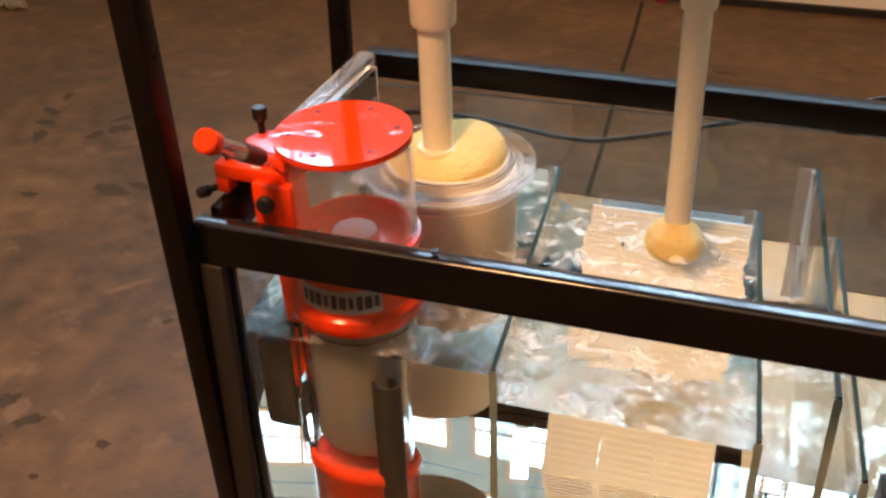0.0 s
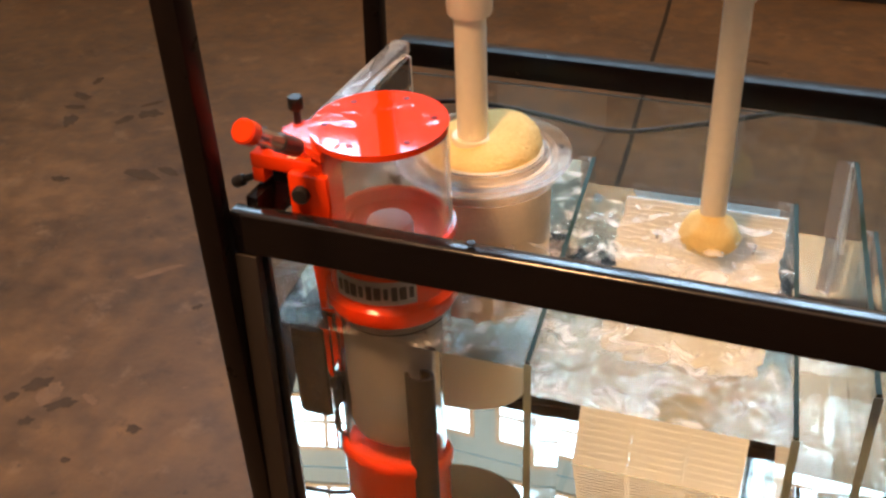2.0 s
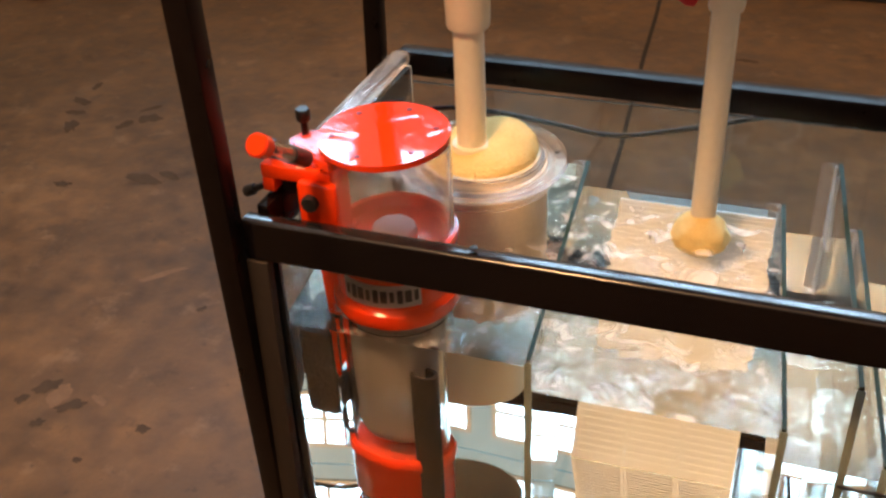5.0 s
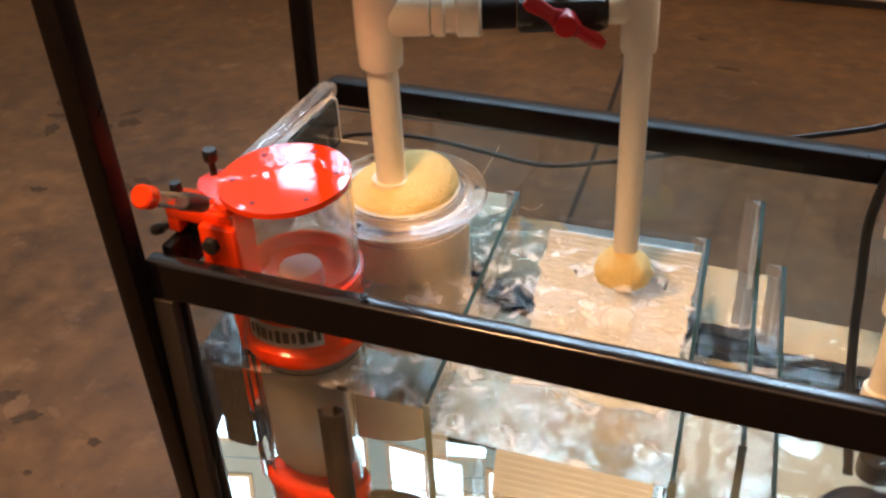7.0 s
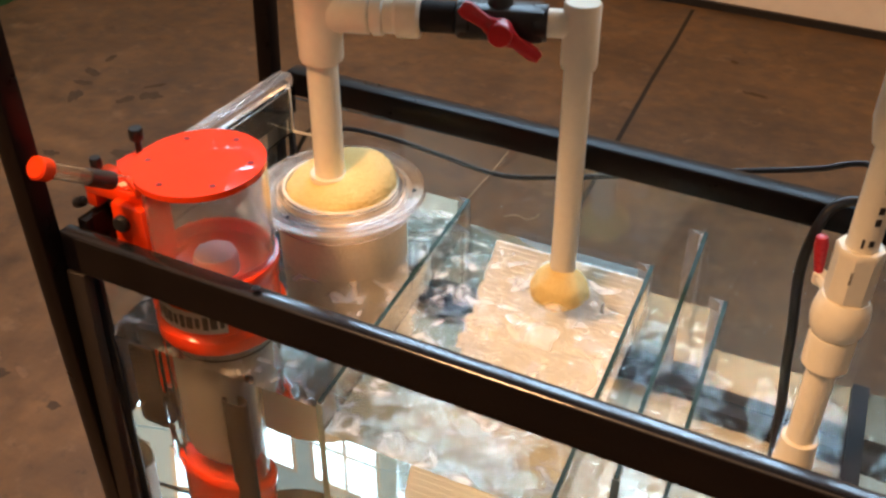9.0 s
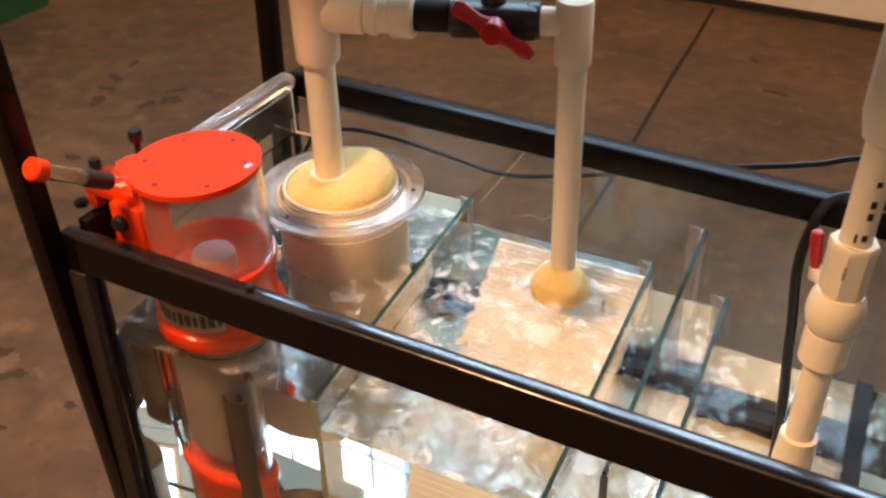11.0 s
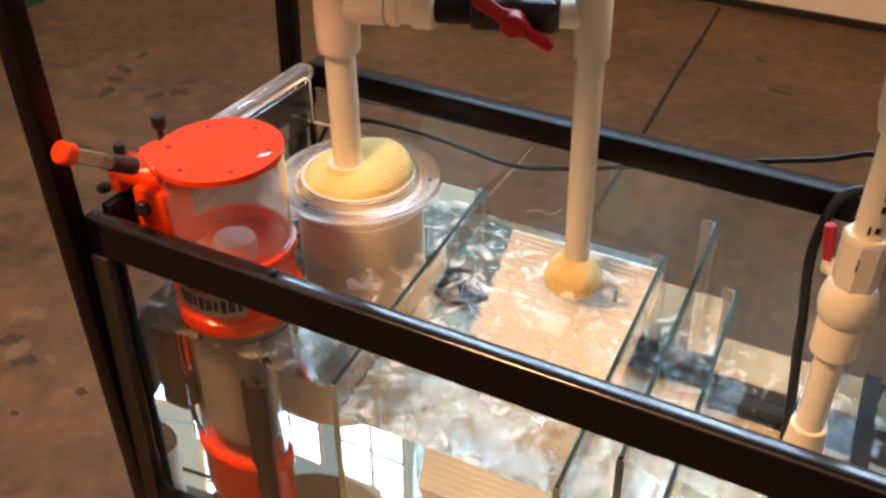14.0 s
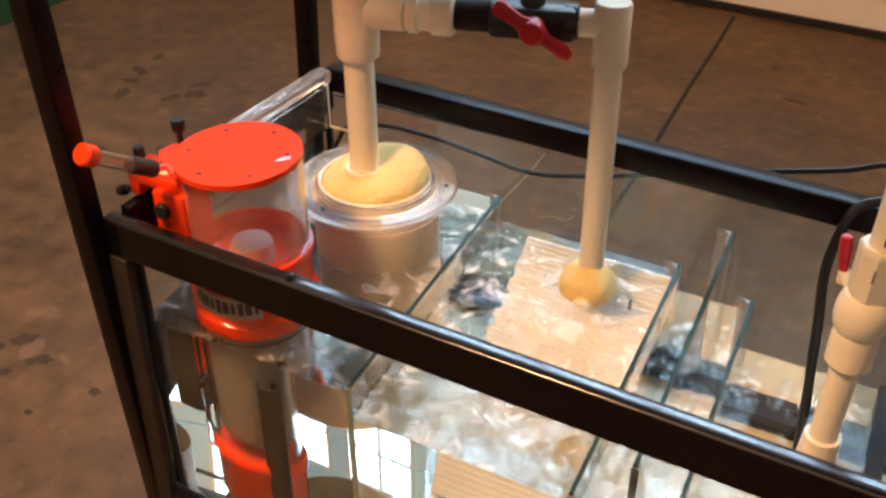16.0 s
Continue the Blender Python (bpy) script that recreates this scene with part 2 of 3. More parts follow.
# far wall round the sectional door
DX0, DX1, DTOP = -2.75, 2.15, 3.28
bm = box((-5, DOOR_Y, 0), (DX0, DOOR_Y + 0.2, 3.5))
box((DX1, DOOR_Y, 0), (4.5, DOOR_Y + 0.2, 3.5), 0, bm)
box((DX0, DOOR_Y, DTOP), (DX1, DOOR_Y + 0.2, 3.5), 0, bm)
tagged(part("wall_north", bm, WALL, smooth=False), "plain pale wall round the garage door", "wall", kind="structure")

garage_door = thing("door_1", "closed white sectional garage door with small windows", "garage door", kind="structure", at=(0, DOOR_Y, 0))
PANES = [-1.27 + 0.46 * k for k in range(7)]
PW = 0.37
ROWS = {3: (PANES, 2.025, 2.315), 4: ([-1.73] + PANES, 2.5, 2.98)}
# the upper sections get an added pale blue glow for the water's reflections
DOOR_GLOW = bpy.data.materials.new("door_glow_sheet")
DOOR_GLOW.use_nodes = True
sheet = DOOR_GLOW.node_tree.nodes["Principled BSDF"]
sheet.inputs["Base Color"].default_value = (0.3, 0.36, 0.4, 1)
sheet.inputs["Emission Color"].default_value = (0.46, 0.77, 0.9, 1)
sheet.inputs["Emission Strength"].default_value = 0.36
for k in range(5):
    z0, z1 = 0.02 + k * 0.6, (0.012 + (k + 1) * 0.6 if k < 4 else 3.27)
    bm = bmesh.new()
    if k < 3:
        box((DX0, 0.03, z0), (DX1, 0.075, z1), 0.004, bm)
        for c in [-2.3, -1.62, -0.94, -0.26, 0.42, 1.1, 1.78]:
            w = 0.28
            box((c - w, 0.018, z0 + 0.1), (c + w, 0.034, z1 - 0.1), 0.007, bm)
            for i in range(5):
                zz = z0 + 0.15 + i * 0.075
                box((c - w + 0.04, 0.012, zz), (c + w - 0.04, 0.02, zz + 0.04), 0.003, bm)
    else:
        centres, w0, w1 = ROWS[k]
        box((DX0, 0.03, z0), (DX1, 0.075, w0), 0.002, bm)
        box((DX0, 0.03, w1), (DX1, 0.075, z1), 0.002, bm)
        xs = [DX0] + [v for c in centres for v in (c - PW / 2, c + PW / 2)] + [DX1]
        for a, b in zip(xs[::2], xs[1::2]):
            box((a, 0.03, w0), (b, 0.075, w1), 0.0, bm)
    part("panel", bm, DOOR_GLOW if k > 1 else DOOR, garage_door, "upper door panel with an added pale blue glow" if k > 1 else "", smooth=False)
# black strip put in for the dark gap below the door
part("gap_strip", box((DX0, 0.02, 0.0), (DX1, 0.07, 0.022)), BLACK, garage_door, "black strip for the dark gap under the door", smooth=False)
for centres, w0, w1 in ROWS.values():
    wm = (w0 + w1) / 2
    for c in centres:
        x0, x1 = c - PW / 2, c + PW / 2
        bm = bmesh.new()
        box((x0, 0.02, w0), (x0 + 0.02, 0.05, w1), 0.002, bm)
        box((x1 - 0.02, 0.02, w0), (x1, 0.05, w1), 0.002, bm)
        box((x0 + 0.02, 0.02, w0), (x1 - 0.02, 0.05, w0 + 0.02), 0.002, bm)
        box((x0 + 0.02, 0.02, w1 - 0.02), (x1 - 0.02, 0.05, w1), 0.002, bm)
        box((c - 0.008, 0.022, w0 + 0.02), (c + 0.008, 0.05, w1 - 0.02), 0.002, bm)
        box((x0 + 0.02, 0.023, wm - 0.008), (c - 0.008, 0.049, wm + 0.008), 0.002, bm)
        box((c + 0.008, 0.023, wm - 0.008), (x1 - 0.02, 0.049, wm + 0.008), 0.002, bm)
        part("window_frame", bm, DOOR, garage_door, smooth=False)
        size = (PW - 0.02, w1 - w0 - 0.02)
        lamp("window_daylight", "AREA", DAYLIGHT * size[0] * size[1], (0.5, 0.75, 1.0), look((c, DOOR_Y + 0.06, wm), (c, 0, wm)), size=size)

# control joint in the slab, a shallow dark groove
JOINT = material("joint_filler", (0.01, 0.008, 0.006), 0.8, vary=0.3, scale=20)
bm = bmesh.new()
prev = None
for k in range(30):
    y = 2.33 - k * 0.25
    x = (2.33 - y) * 0.095 + 0.002 * math.sin(k * 2.1)
    cur = (bm.verts.new((x - 0.0055, y, 0.0012)), bm.verts.new((x + 0.0055, y, 0.0012)))
    if prev:
        bm.faces.new((prev[0], prev[1], cur[1], cur[0]))
    prev = cur
tagged(part("floor_joint", bm, JOINT, smooth=False), "dark control joint in the concrete floor", "floor joint", kind="structure")

# ---- steel stand ----
stand = thing("steel_stand", "black painted steel tube aquarium stand on concrete", "stand")


def leaning_post(cx, cy, w, kx, ky, z0, z1, bevel=0.003):
    """Square tube, slightly out of plumb; cx, cy hold at rail height."""
    bm = box((-w / 2, -w / 2, z0), (w / 2, w / 2, z1), bevel)
    for v in bm.verts:
        v.co.x += cx + kx * (v.co.z - 0.6)
        v.co.y += cy + ky * (v.co.z - 0.6)
    return bm


part("post", leaning_post(-0.0158, -0.0085, 0.0248, 0.028, -0.048, 0, 1.156), POST, stand)
part("post", leaning_post(-0.032, 0.388, 0.0222, 0.02, 0.025, 0, 1.156), POST, stand)
part("post", leaning_post(0.972, -0.008, 0.0224, 0, 0, 0, 1.156), POST, stand)
part("post", leaning_post(0.972, 0.388, 0.0222, 0, 0, 0, 1.156), POST, stand)
bm = box((-0.0035, -0.002, 0), (0.02, 0.0105, 0.556), 0.002)
for v in bm.verts:
    v.co.x += 0.028 * (v.co.z - 0.6)
part("inner_leg", bm, LEG, stand, "dull brownish black inner leg")
RT, RB = 0.608, 0.563
bm = bmesh.new()
section = [(0.0015, RB), (0.0, RB + 0.0015), (0.0, RT - 0.0035)]
section += [(0.00925 - 0.00925 * math.cos(radians(10 * k)), RT - 0.0035 + 0.0029 * math.sin(radians(10 * k)) ** 0.5 + 0.0006 * math.sin(radians(10 * k))) for k in range(1, 18)]
section += [(0.0185, RT - 0.0035), (0.0185, RB + 0.0015), (0.017, RB)]
ends = [[bm.verts.new((x, y, z)) for y, z in section] for x in (-0.0035, 0.96)]
for k in range(len(section)):
    l = (k + 1) % len(section)
    f = bm.faces.new((ends[0][k], ends[0][l], ends[1][l], ends[1][k]))
    f.material_index = 1 if 2 <= k <= len(section) - 4 else 0
bm.faces.new(ends[0])
bm.faces.new(ends[1][::-1])
for v in bm.verts:
    v.co.z += 0.014 * (v.co.x - 0.45)
part("rail", bm, [STEEL, GLOSSY_TOP], stand, "front rail with glossy crowned top")
part("rail", box((0.002, 0.374, RB + 0.024), (0.962, 0.4, RT + 0.01), 0.003), POST, stand)
part("rail", box((0.003, 0.0195, RB + 0.004), (0.016, 0.3735, RT), 0.002), STEEL, stand)
part("rail", box((0.953, 0.039, RB), (0.985, 0.372, RT), 0.003), STEEL, stand)
for z in (0.17,):
    part("rail", box((-0.002, 0.0, z), (0.95, 0.036, z + 0.036), 0.003), POST, stand)
    part("rail", box((-0.002, 0.405, z), (0.95, 0.441, z + 0.036), 0.003), POST, stand)
    part("rail", box((-0.03, 0.0365, z), (0.006, 0.4045, z + 0.036), 0.003), POST, stand)
    part("rail", box((0.953, 0.039, z), (0.985, 0.372, z + 0.036), 0.003), POST, stand)
for y0, y1 in ((0.0, 0.036), (0.374, 0.41)):
    part("top_rail", box((-0.004, y0, 1.12), (0.95, y1, 1.156), 0.003), POST, stand)
part("top_board", box((-0.047, -0.002, 1.157), (0.99, 0.41, 1.175), 0.002), POST, stand, "black top board of the stand")
tagged(part("base_board", box((0.004, 0.037, 0.188), (0.94, 0.404, 0.2045), 0.002), CREAM, smooth=False), "cream coloured board under the glass tank", "board")


# ---- glass tank; its plan is slightly skewed to the stand ----
def plan(u, v):
    return (u - 0.1 * (v - 0.02), v + 0.03 * (u - 0.25))


def slab(u0, v0, u1, v1, z0, z1, bm=None):
    return prism([plan(u0, v0), plan(u1, v0), plan(u1, v1), plan(u0, v1)], z0, z1, bm)


U0, U1, V0, V1, ZB, ZT = 0.013, 0.93, 0.024, 0.418, 0.212, 0.56
PALE_FILM = material("pale_clear_film", (0.75, 0.8, 0.8), 0.3, vary=0.2, scale=50, Transmission_Weight=0.78, IOR=1.1)
SEAM = material("pale_silicone", (0.2, 0.23, 0.19), 0.4, vary=0.2, scale=30)
tank = thing("aquarium_sump", "clear glass sump tank with glass baffles, full of water", "aquarium", at=(0, 0, 0))
T = 0.005


def pane(name, bm, label=""):
    ob = part(name, bm, GLASS, tank, label, smooth=False)
    ob.visible_shadow = False
    return ob


pane("front_pane", slab(U0 - T, V0 - T, U1 + T, V0, ZB, ZT))
pane("back_pane", slab(U0 - T, V1, U1 + T, V1 + T, ZB, ZT))
pane("side_pane", slab(U0 - T, V0 + 0.0005, U0, V1 - 0.0005, ZB, ZT))
pane("side_pane", slab(U1, V0 + 0.0005, U1 + T, V1 - 0.0005, ZB, ZT))
pane("bottom_pane", slab(U0 - T, V0 - T, U1 + T, V1 + T, ZB - 0.0065, ZB - 0.0005))
BAFF = [(0.272, 0.478, "first baffle"), (0.51, 0.452, "second baffle"), (0.565, 0.515, "tall middle baffle"), (0.6, 0.43, "last baffle")]
for u, top, label in BAFF:
    z0 = 0.27 if u == 0.565 else ZB + 0.001
    b = pane("baffle", slab(u, V0 + 0.002, u + 0.005, V1 - 0.002, z0, top), "upright clear glass baffle")
    part("silicone_seam", slab(u - 0.0012, V0 + 0.0012, u + 0.0062, V0 + 0.0019, z0, top - 0.002), SEAM, b, "pale clear silicone bead", smooth=False)
    part("edge", slab(u + 0.0002, V0 + 0.003, u + 0.0048, V1 - 0.003, top + 0.0002, top + 0.0012), EDGE, b, "dark green cut glass edge", smooth=False)
    # rounded bead of silicone in the corner at the back pane
    arc = [(u - 0.0005, V1 - 0.0005)] + [(u - 0.0175 + 0.017 * math.cos(radians(15 * k)), V1 - 0.0175 + 0.017 * math.sin(radians(15 * k))) for k in range(7)]
    bead = part("silicone_bead", prism([plan(*p) for p in arc], z0 + 0.002, top - 0.001), HAZY, b, "clear rounded silicone bead")
    bead.visible_shadow = False
    # pale film that whitens the tall baffle towards the back pane
    if top > 0.5:
        q = bmesh.new()
        sides = [[q.verts.new((*plan(uu, vv), zz)) for vv, zz in ((V1 - 0.004, 0.42), (V1 - 0.004, top - 0.003), (V1 - 0.008, top - 0.005), (V1 - 0.045, 0.42))] for uu in (u - 0.0022, u - 0.0006)]
        q.faces.new(sides[0])
        q.faces.new(sides[1][::-1])
        for k in range(4):
            q.faces.new((sides[0][k], sides[1][k], sides[1][(k + 1) % 4], sides[0][(k + 1) % 4]))
        film = part("baffle_film", q, PALE_FILM, b, "pale tapering film on the baffle", smooth=False)
        film.visible_shadow = False
part("divider", slab(0.757, V0 + 0.002, 0.775, V1 - 0.002, ZB + 0.001, 0.366), RUBBER, tank, "black plastic divider", smooth=False)
for u, v in ((U0, V0), (U0, V1)):
    part("seam", slab(u - 0.0005, v - 0.006 if v > 0.2 else v, u + 0.008, v if v > 0.2 else v + 0.006, ZB, ZT - 0.004), BLACK, tank, "black silicone corner seam", smooth=False)

part("bed_strip", slab(U0 + 0.003, V1 - 0.021, 0.755, V1 - 0.003, ZB + 0.002, ZB + 0.018), RUBBER, tank, "black rubber strip along the bottom", smooth=False)

# water: one body with a step at every baffle
LEVELS = [(U0 + 0.001, 0.272, 0.471, 0.28), (0.272, 0.5125, 0.441, 0.6), (0.5125, 0.6025, 0.413, 0.12), (0.6025, 0.757, 0.357, 0.09), (0.775, U1 - 0.001, 0.357, 0.09)]
bm = bmesh.new()
va, vb = V0 + 0.001, V1 - 0.001
for u0, u1, z, rough in LEVELS:
    nu, nv = max(12, int((u1 - u0) / 0.0028)), 140
    grid = []
    for i in range(nu + 1):
        row = []
        for j in range(nv + 1):
            a, b = i / nu, j / nv
            x, y = plan(u0 + a * (u1 - u0), va + b * (vb - va))
            fade = min(1, 12 * min(a, 1 - a), 16 * min(b, 1 - b))
            h = 0.0022 * noise.noise(Vector((x * 34, y * 32, z * 9))) + 0.0012 * noise.noise(Vector((x * 88, y * 84, 3 + z)))
            busy = (1.15 if y < 0.355 else max(0.35, 1.15 - (y - 0.355) * 12)) if rough > 0.45 else (1 if y < 0.26 else 0.25) if rough > 0.2 else 1
            row.append(bm.verts.new((x, y, z + fade * rough * busy * h)))
        grid.append(row)
    for i in range(nu):
        for j in range(nv):
            f = bm.faces.new((grid[i][j], grid[i + 1][j], grid[i + 1][j + 1], grid[i][j + 1]))
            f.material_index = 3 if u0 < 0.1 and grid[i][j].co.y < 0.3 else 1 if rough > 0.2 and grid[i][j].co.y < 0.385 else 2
    for v, flip in ((va, False), (vb, True)):
        q = [bm.verts.new((*plan(u, v), zz)) for u, zz in ((u0, ZB + 0.0005), (u1, ZB + 0.0005), (u1, z), (u0, z))]
        bm.faces.new(q[::-1] if flip else q)
    q = [bm.verts.new((*plan(u, v), ZB + 0.0005)) for u, v in ((u0, va), (u0, vb), (u1, vb), (u1, va))]
    bm.faces.new(q)


def riser(u, z0, z1, right):
    q = [bm.verts.new((*plan(u, v), zz)) for v, zz in ((va, z0), (vb, z0), (vb, z1), (va, z1))]
    bm.faces.new(q if right else q[::-1])


riser(LEVELS[0][0], ZB + 0.0005, LEVELS[0][2], False)
for a, b in zip(LEVELS[:3], LEVELS[1:4]):
    riser(a[1], b[2], a[2], True)
riser(LEVELS[3][1], ZB + 0.0005, LEVELS[3][2], True)
riser(LEVELS[4][0], ZB + 0.0005, LEVELS[4][2], False)
riser(LEVELS[4][1], ZB + 0.0005, LEVELS[4][2], True)
water = tagged(part("water", bm, [WATER, SURFACE, CALM, GLINT_FROTH], smooth="keep"), "rippling clear water stepping down between the baffles", "water", kind="structure")
water.visible_shadow = False

splash = pane("splash_pane", prism([(0.03, 0.06), (0.036, 0.06), (0.036, 0.335), (0.03, 0.335)], 0.5605, 0.618), "upright glass strip above the side pane")
part("edge", prism([(0.03, 0.3352), (0.036, 0.3352), (0.036, 0.3372), (0.03, 0.3372)], 0.5605, 0.618), PVC, splash, "pale polished edge", smooth=False)
part("edge", prism([(0.0362, 0.3352), (0.07, 0.337), (0.07, 0.3385), (0.0362, 0.3372)], 0.5605, 0.563), PVC, splash, smooth=False)

# clear guard strip on the left rail
guard = thing("edge_guard", "clear glossy plastic edge strip on the side rail", "edge strip", at=(0.01, 0.24, RT))
bm = box((-0.006, -0.1, 0.001), (0.017, 0.12, 0.02), 0.006)
g = part("strip", bm, HAZY, guard)
g.visible_shadow = False

# ---- protein skimmer ----
SX, SY, LID = 0.118, 0.082, 0.6705
skimmer = thing("protein_skimmer", "red and clear acrylic protein skimmer hung in the tank", "skimmer", at=(SX, SY, 0))
LR = 0.0628
bm = bmesh.new()
prism([(LR * math.cos(radians(t)) - 0.0025, 1.04 * LR * math.sin(radians(t))) for t in range(0, 360, 5)], LID - 0.006, LID, bm)
bmesh.ops.bevel(bm, geom=[e for e in bm.edges if abs(e.verts[0].co.z - e.verts[1].co.z) < 1e-6], offset=0.0012, segments=2, affect="EDGES")
part("lid", bm, LIDRED, skimmer, "bright red glossy round cup lid")
for k in range(6):
    a = radians(24 + 60 * k)
    part("screw_hole", rod(0.003, LID - 0.001, LID + 0.0006, 0.0003, 12, pose(0.049 * math.cos(a) - 0.0025, 0.051 * math.sin(a), 0)), HOLE, skimmer, "dark red screw recess")
cup = part("cup", tube(0.0605, 0.0575, 0.5665, LID - 0.0065, 64), CUP, skimmer, "clear collection cup")
cup.visible_shadow = False
part("cup_floor", lathe([(0.0235, 0.548), (0.04, 0.55), (0.0525, 0.558), (0.0545, 0.57), (0.057, 0.572), (0.0572, 0.566), (0.0635, 0.566), (0.0645, 0.563), (0.0635, 0.555), (0.061, 0.551), (0.061, 0.5395), (0.0235, 0.5395)], 64, close=True), RED, skimmer, "red sloping cup floor")
neck = part("neck", lathe([(0.0225, 0.5), (0.0225, 0.563), (0.021, 0.5675), (0.016, 0.57), (0, 0.571)], 48), PINK, skimmer, "cloudy white riser neck")
part("collar", lathe([(0.045, 0.5385), (0.0605, 0.539), (0.0605, 0.508), (0.066, 0.503), (0.067, 0.493), (0.064, 0.486), (0.045, 0.485)], 64, close=True), RED, skimmer, "red collar with the name plate")
body = part("body", tube(0.056, 0.0525, 0.30, 0.4845, 64), ACRYLIC, skimmer, "clear reaction tube under water")
body.visible_shadow = False
inner = part("bubble_column", lathe([(0, 0.312), (0.03, 0.314), (0.041, 0.321), (0.047, 0.334), (0.0475, 0.484), (0, 0.484)], 48), BUBBLES, skimmer, "milky column of fine bubbles")
part("foot", lathe([(0, 0.222), (0.055, 0.222), (0.06, 0.228), (0.06, 0.285), (0.063, 0.29), (0.063, 0.3), (0.06, 0.304), (0.056, 0.304), (0.05, 0.3005), (0, 0.3005)], 64), RED, skimmer, "red base cup")
# name plate bent round the collar
bm = bmesh.new()
cols = []
for k in range(25):
    a = radians(-122 + 78 * k / 24)
    cols.append([bm.verts.new((r * math.cos(a), r * math.sin(a), z)) for r, z in ((0.0609, 0.512), (0.0615, 0.512), (0.0615, 0.538), (0.0609, 0.538))])
for a, b in zip(cols, cols[1:]):
    for k in range(4):
        bm.faces.new((a[k], a[(k + 1) % 4], b[(k + 1) % 4], b[k]))
plate = part("name_plate", bm, PLATE, skimmer, "grey name plate with dark marks")
for k in range(10):
    a = radians(-117 + 7.6 * k)
    w, h = 0.0022 + 0.0006 * (k % 3), 0.0062 + 0.0008 * ((k * 2) % 3)
    bm = box((-w, -0.0004, -h), (w, 0.0005, h), 0.0003)
    bmesh.ops.transform(bm, matrix=Matrix.Translation((0.0617 * math.cos(a), 0.0617 * math.sin(a), 0.525)) @ Matrix.Rotation(a + math.pi / 2, 4, "Z"), verts=bm.verts)
    part("mark", bm, INK, plate, smooth=False)
rodm = part("air_rod", rod(0.004, 0.29, 0.455, 0.001, 20, pose(-0.058, -0.028, 0)), ACRYLIC, skimmer, "clear air tube beside the body")
rodm.visible_shadow = False
# hanging bracket over the rail
bm = box((-0.116, -0.044, 0.628), (-0.041, -0.008, 0.643), 0.002)
box((-0.116, -0.044, 0.613), (-0.103, -0.008, 0.6285), 0.002, bm)
box((-0.075, -0.044, 0.555), (-0.041, -0.008, 0.6285), 0.002, bm)
box((-0.072, -0.056, 0.56), (-0.032, -0.0445, 0.636), 0.003, bm)
part("bracket", bm, RED, skimmer, "red hook bracket over the rail")
# black block that keeps the hook's notch dark
part("notch_block", box((-0.102, -0.032, 0.6085), (-0.076, -0.01, 0.6275), 0.002), RUBBER, skimmer, "black block in the hook's notch")
part("sticker", box((-0.078, -0.041, 0.643), (-0.069, -0.017, 0.6436)), PVC, skimmer, "small white sticker", smooth=False)
part("lid_ear", prism([(-0.056, 0.031), (-0.088, -0.008), (-0.09, -0.02), (-0.08, -0.03), (-0.037, -0.053), (-0.02, -0.02), (-0.03, 0.02)], LID - 0.0205, LID - 0.0125), RED, skimmer, "red ear of the cup lid", smooth=False)
bm = prism([(-0.02, 0.056), (-0.075, 0.05), (-0.108, 0.032), (-0.114, 0.014), (-0.095, -0.02), (-0.05, -0.034)], 0.6265, 0.6405)
part("bracket_arm", bm, RED, skimmer, "red clamp arm under the lid")
bm = bmesh.new()
out = [(-0.08, 0.56), (-0.045, 0.56), (-0.04, 0.45), (-0.062, 0.385), (-0.072, 0.44)]
fr, bk = [bm.verts.new((x, -0.02, z)) for x, z in out], [bm.verts.new((x, 0.012, z)) for x, z in out]
bm.faces.new(fr)
bm.faces.new(bk[::-1])
for k in range(5):
    bm.faces.new((fr[k], bk[k], bk[(k + 1) % 5], fr[(k + 1) % 5]))
part("bracket_leg", bm, RED, skimmer, "red pointed bracket foot")


def screw(at, direction, r, length):
    m, _ = along(at, Vector(at) + Vector(direction))
    bm = rod(0.0035, 0, length, 0.0004, 16, m)
    lathe([(0, length), (r * 0.8, length), (r, length + 0.002), (r, length + 0.011), (r * 0.85, length + 0.013), (0, length + 0.013)], 20, m, bm)
    part("thumb_screw", bm, BLACK, skimmer, "black plastic thumb screw")


screw((-0.098, 0.019, 0.6405), (0, 0, 1), 0.0075, 0.02)
screw((-0.108, -0.03, 0.643), (0, 0, 1), 0.006, 0.006)
screw((-0.116, -0.036, 0.616), (-1, 0, -0.5), 0.006, 0.016)
screw((-0.058, -0.056, 0.617), (0.1, -1, 0), 0.0085, -0.006)
m, ln = along((-0.055, -0.03, 0.645), (-0.051, -0.134, 0.718))
drain = part("drain_tube", tube(0.0075, 0.006, 0, ln, 24, m), ACRYLIC, skimmer, "clear drain tube")
drain.visible_shadow = False
part("drain_sleeve", rod(0.0085, ln * 0.32, ln * 0.6, 0.001, 24, m), BLACK, skimmer, "dark rubber sleeve")
part("drain_cap", rod(0.0105, ln - 0.004, ln + 0.012, 0.002, 24, m), RED, skimmer, "orange red end cap")
# standing grey tube beside the skimmer
stub = thing("outlet_tube", "dark grey open pipe standing under water", "pipe", at=(0.16, 0.045, ZB))
part("pipe", tube(0.0155, 0.0115, 0.001, 0.213, 32), GREY, stub)

# pump at the left pane
pump = thing("skimmer_pump", "black submerged pump behind the skimmer", "pump", at=(0.04, 0.09, ZB))
part("housing", box((-0.024, -0.04, 0.12), (0.016, 0.04, 0.236), 0.008), PORE, pump, "porous black sponge housing")
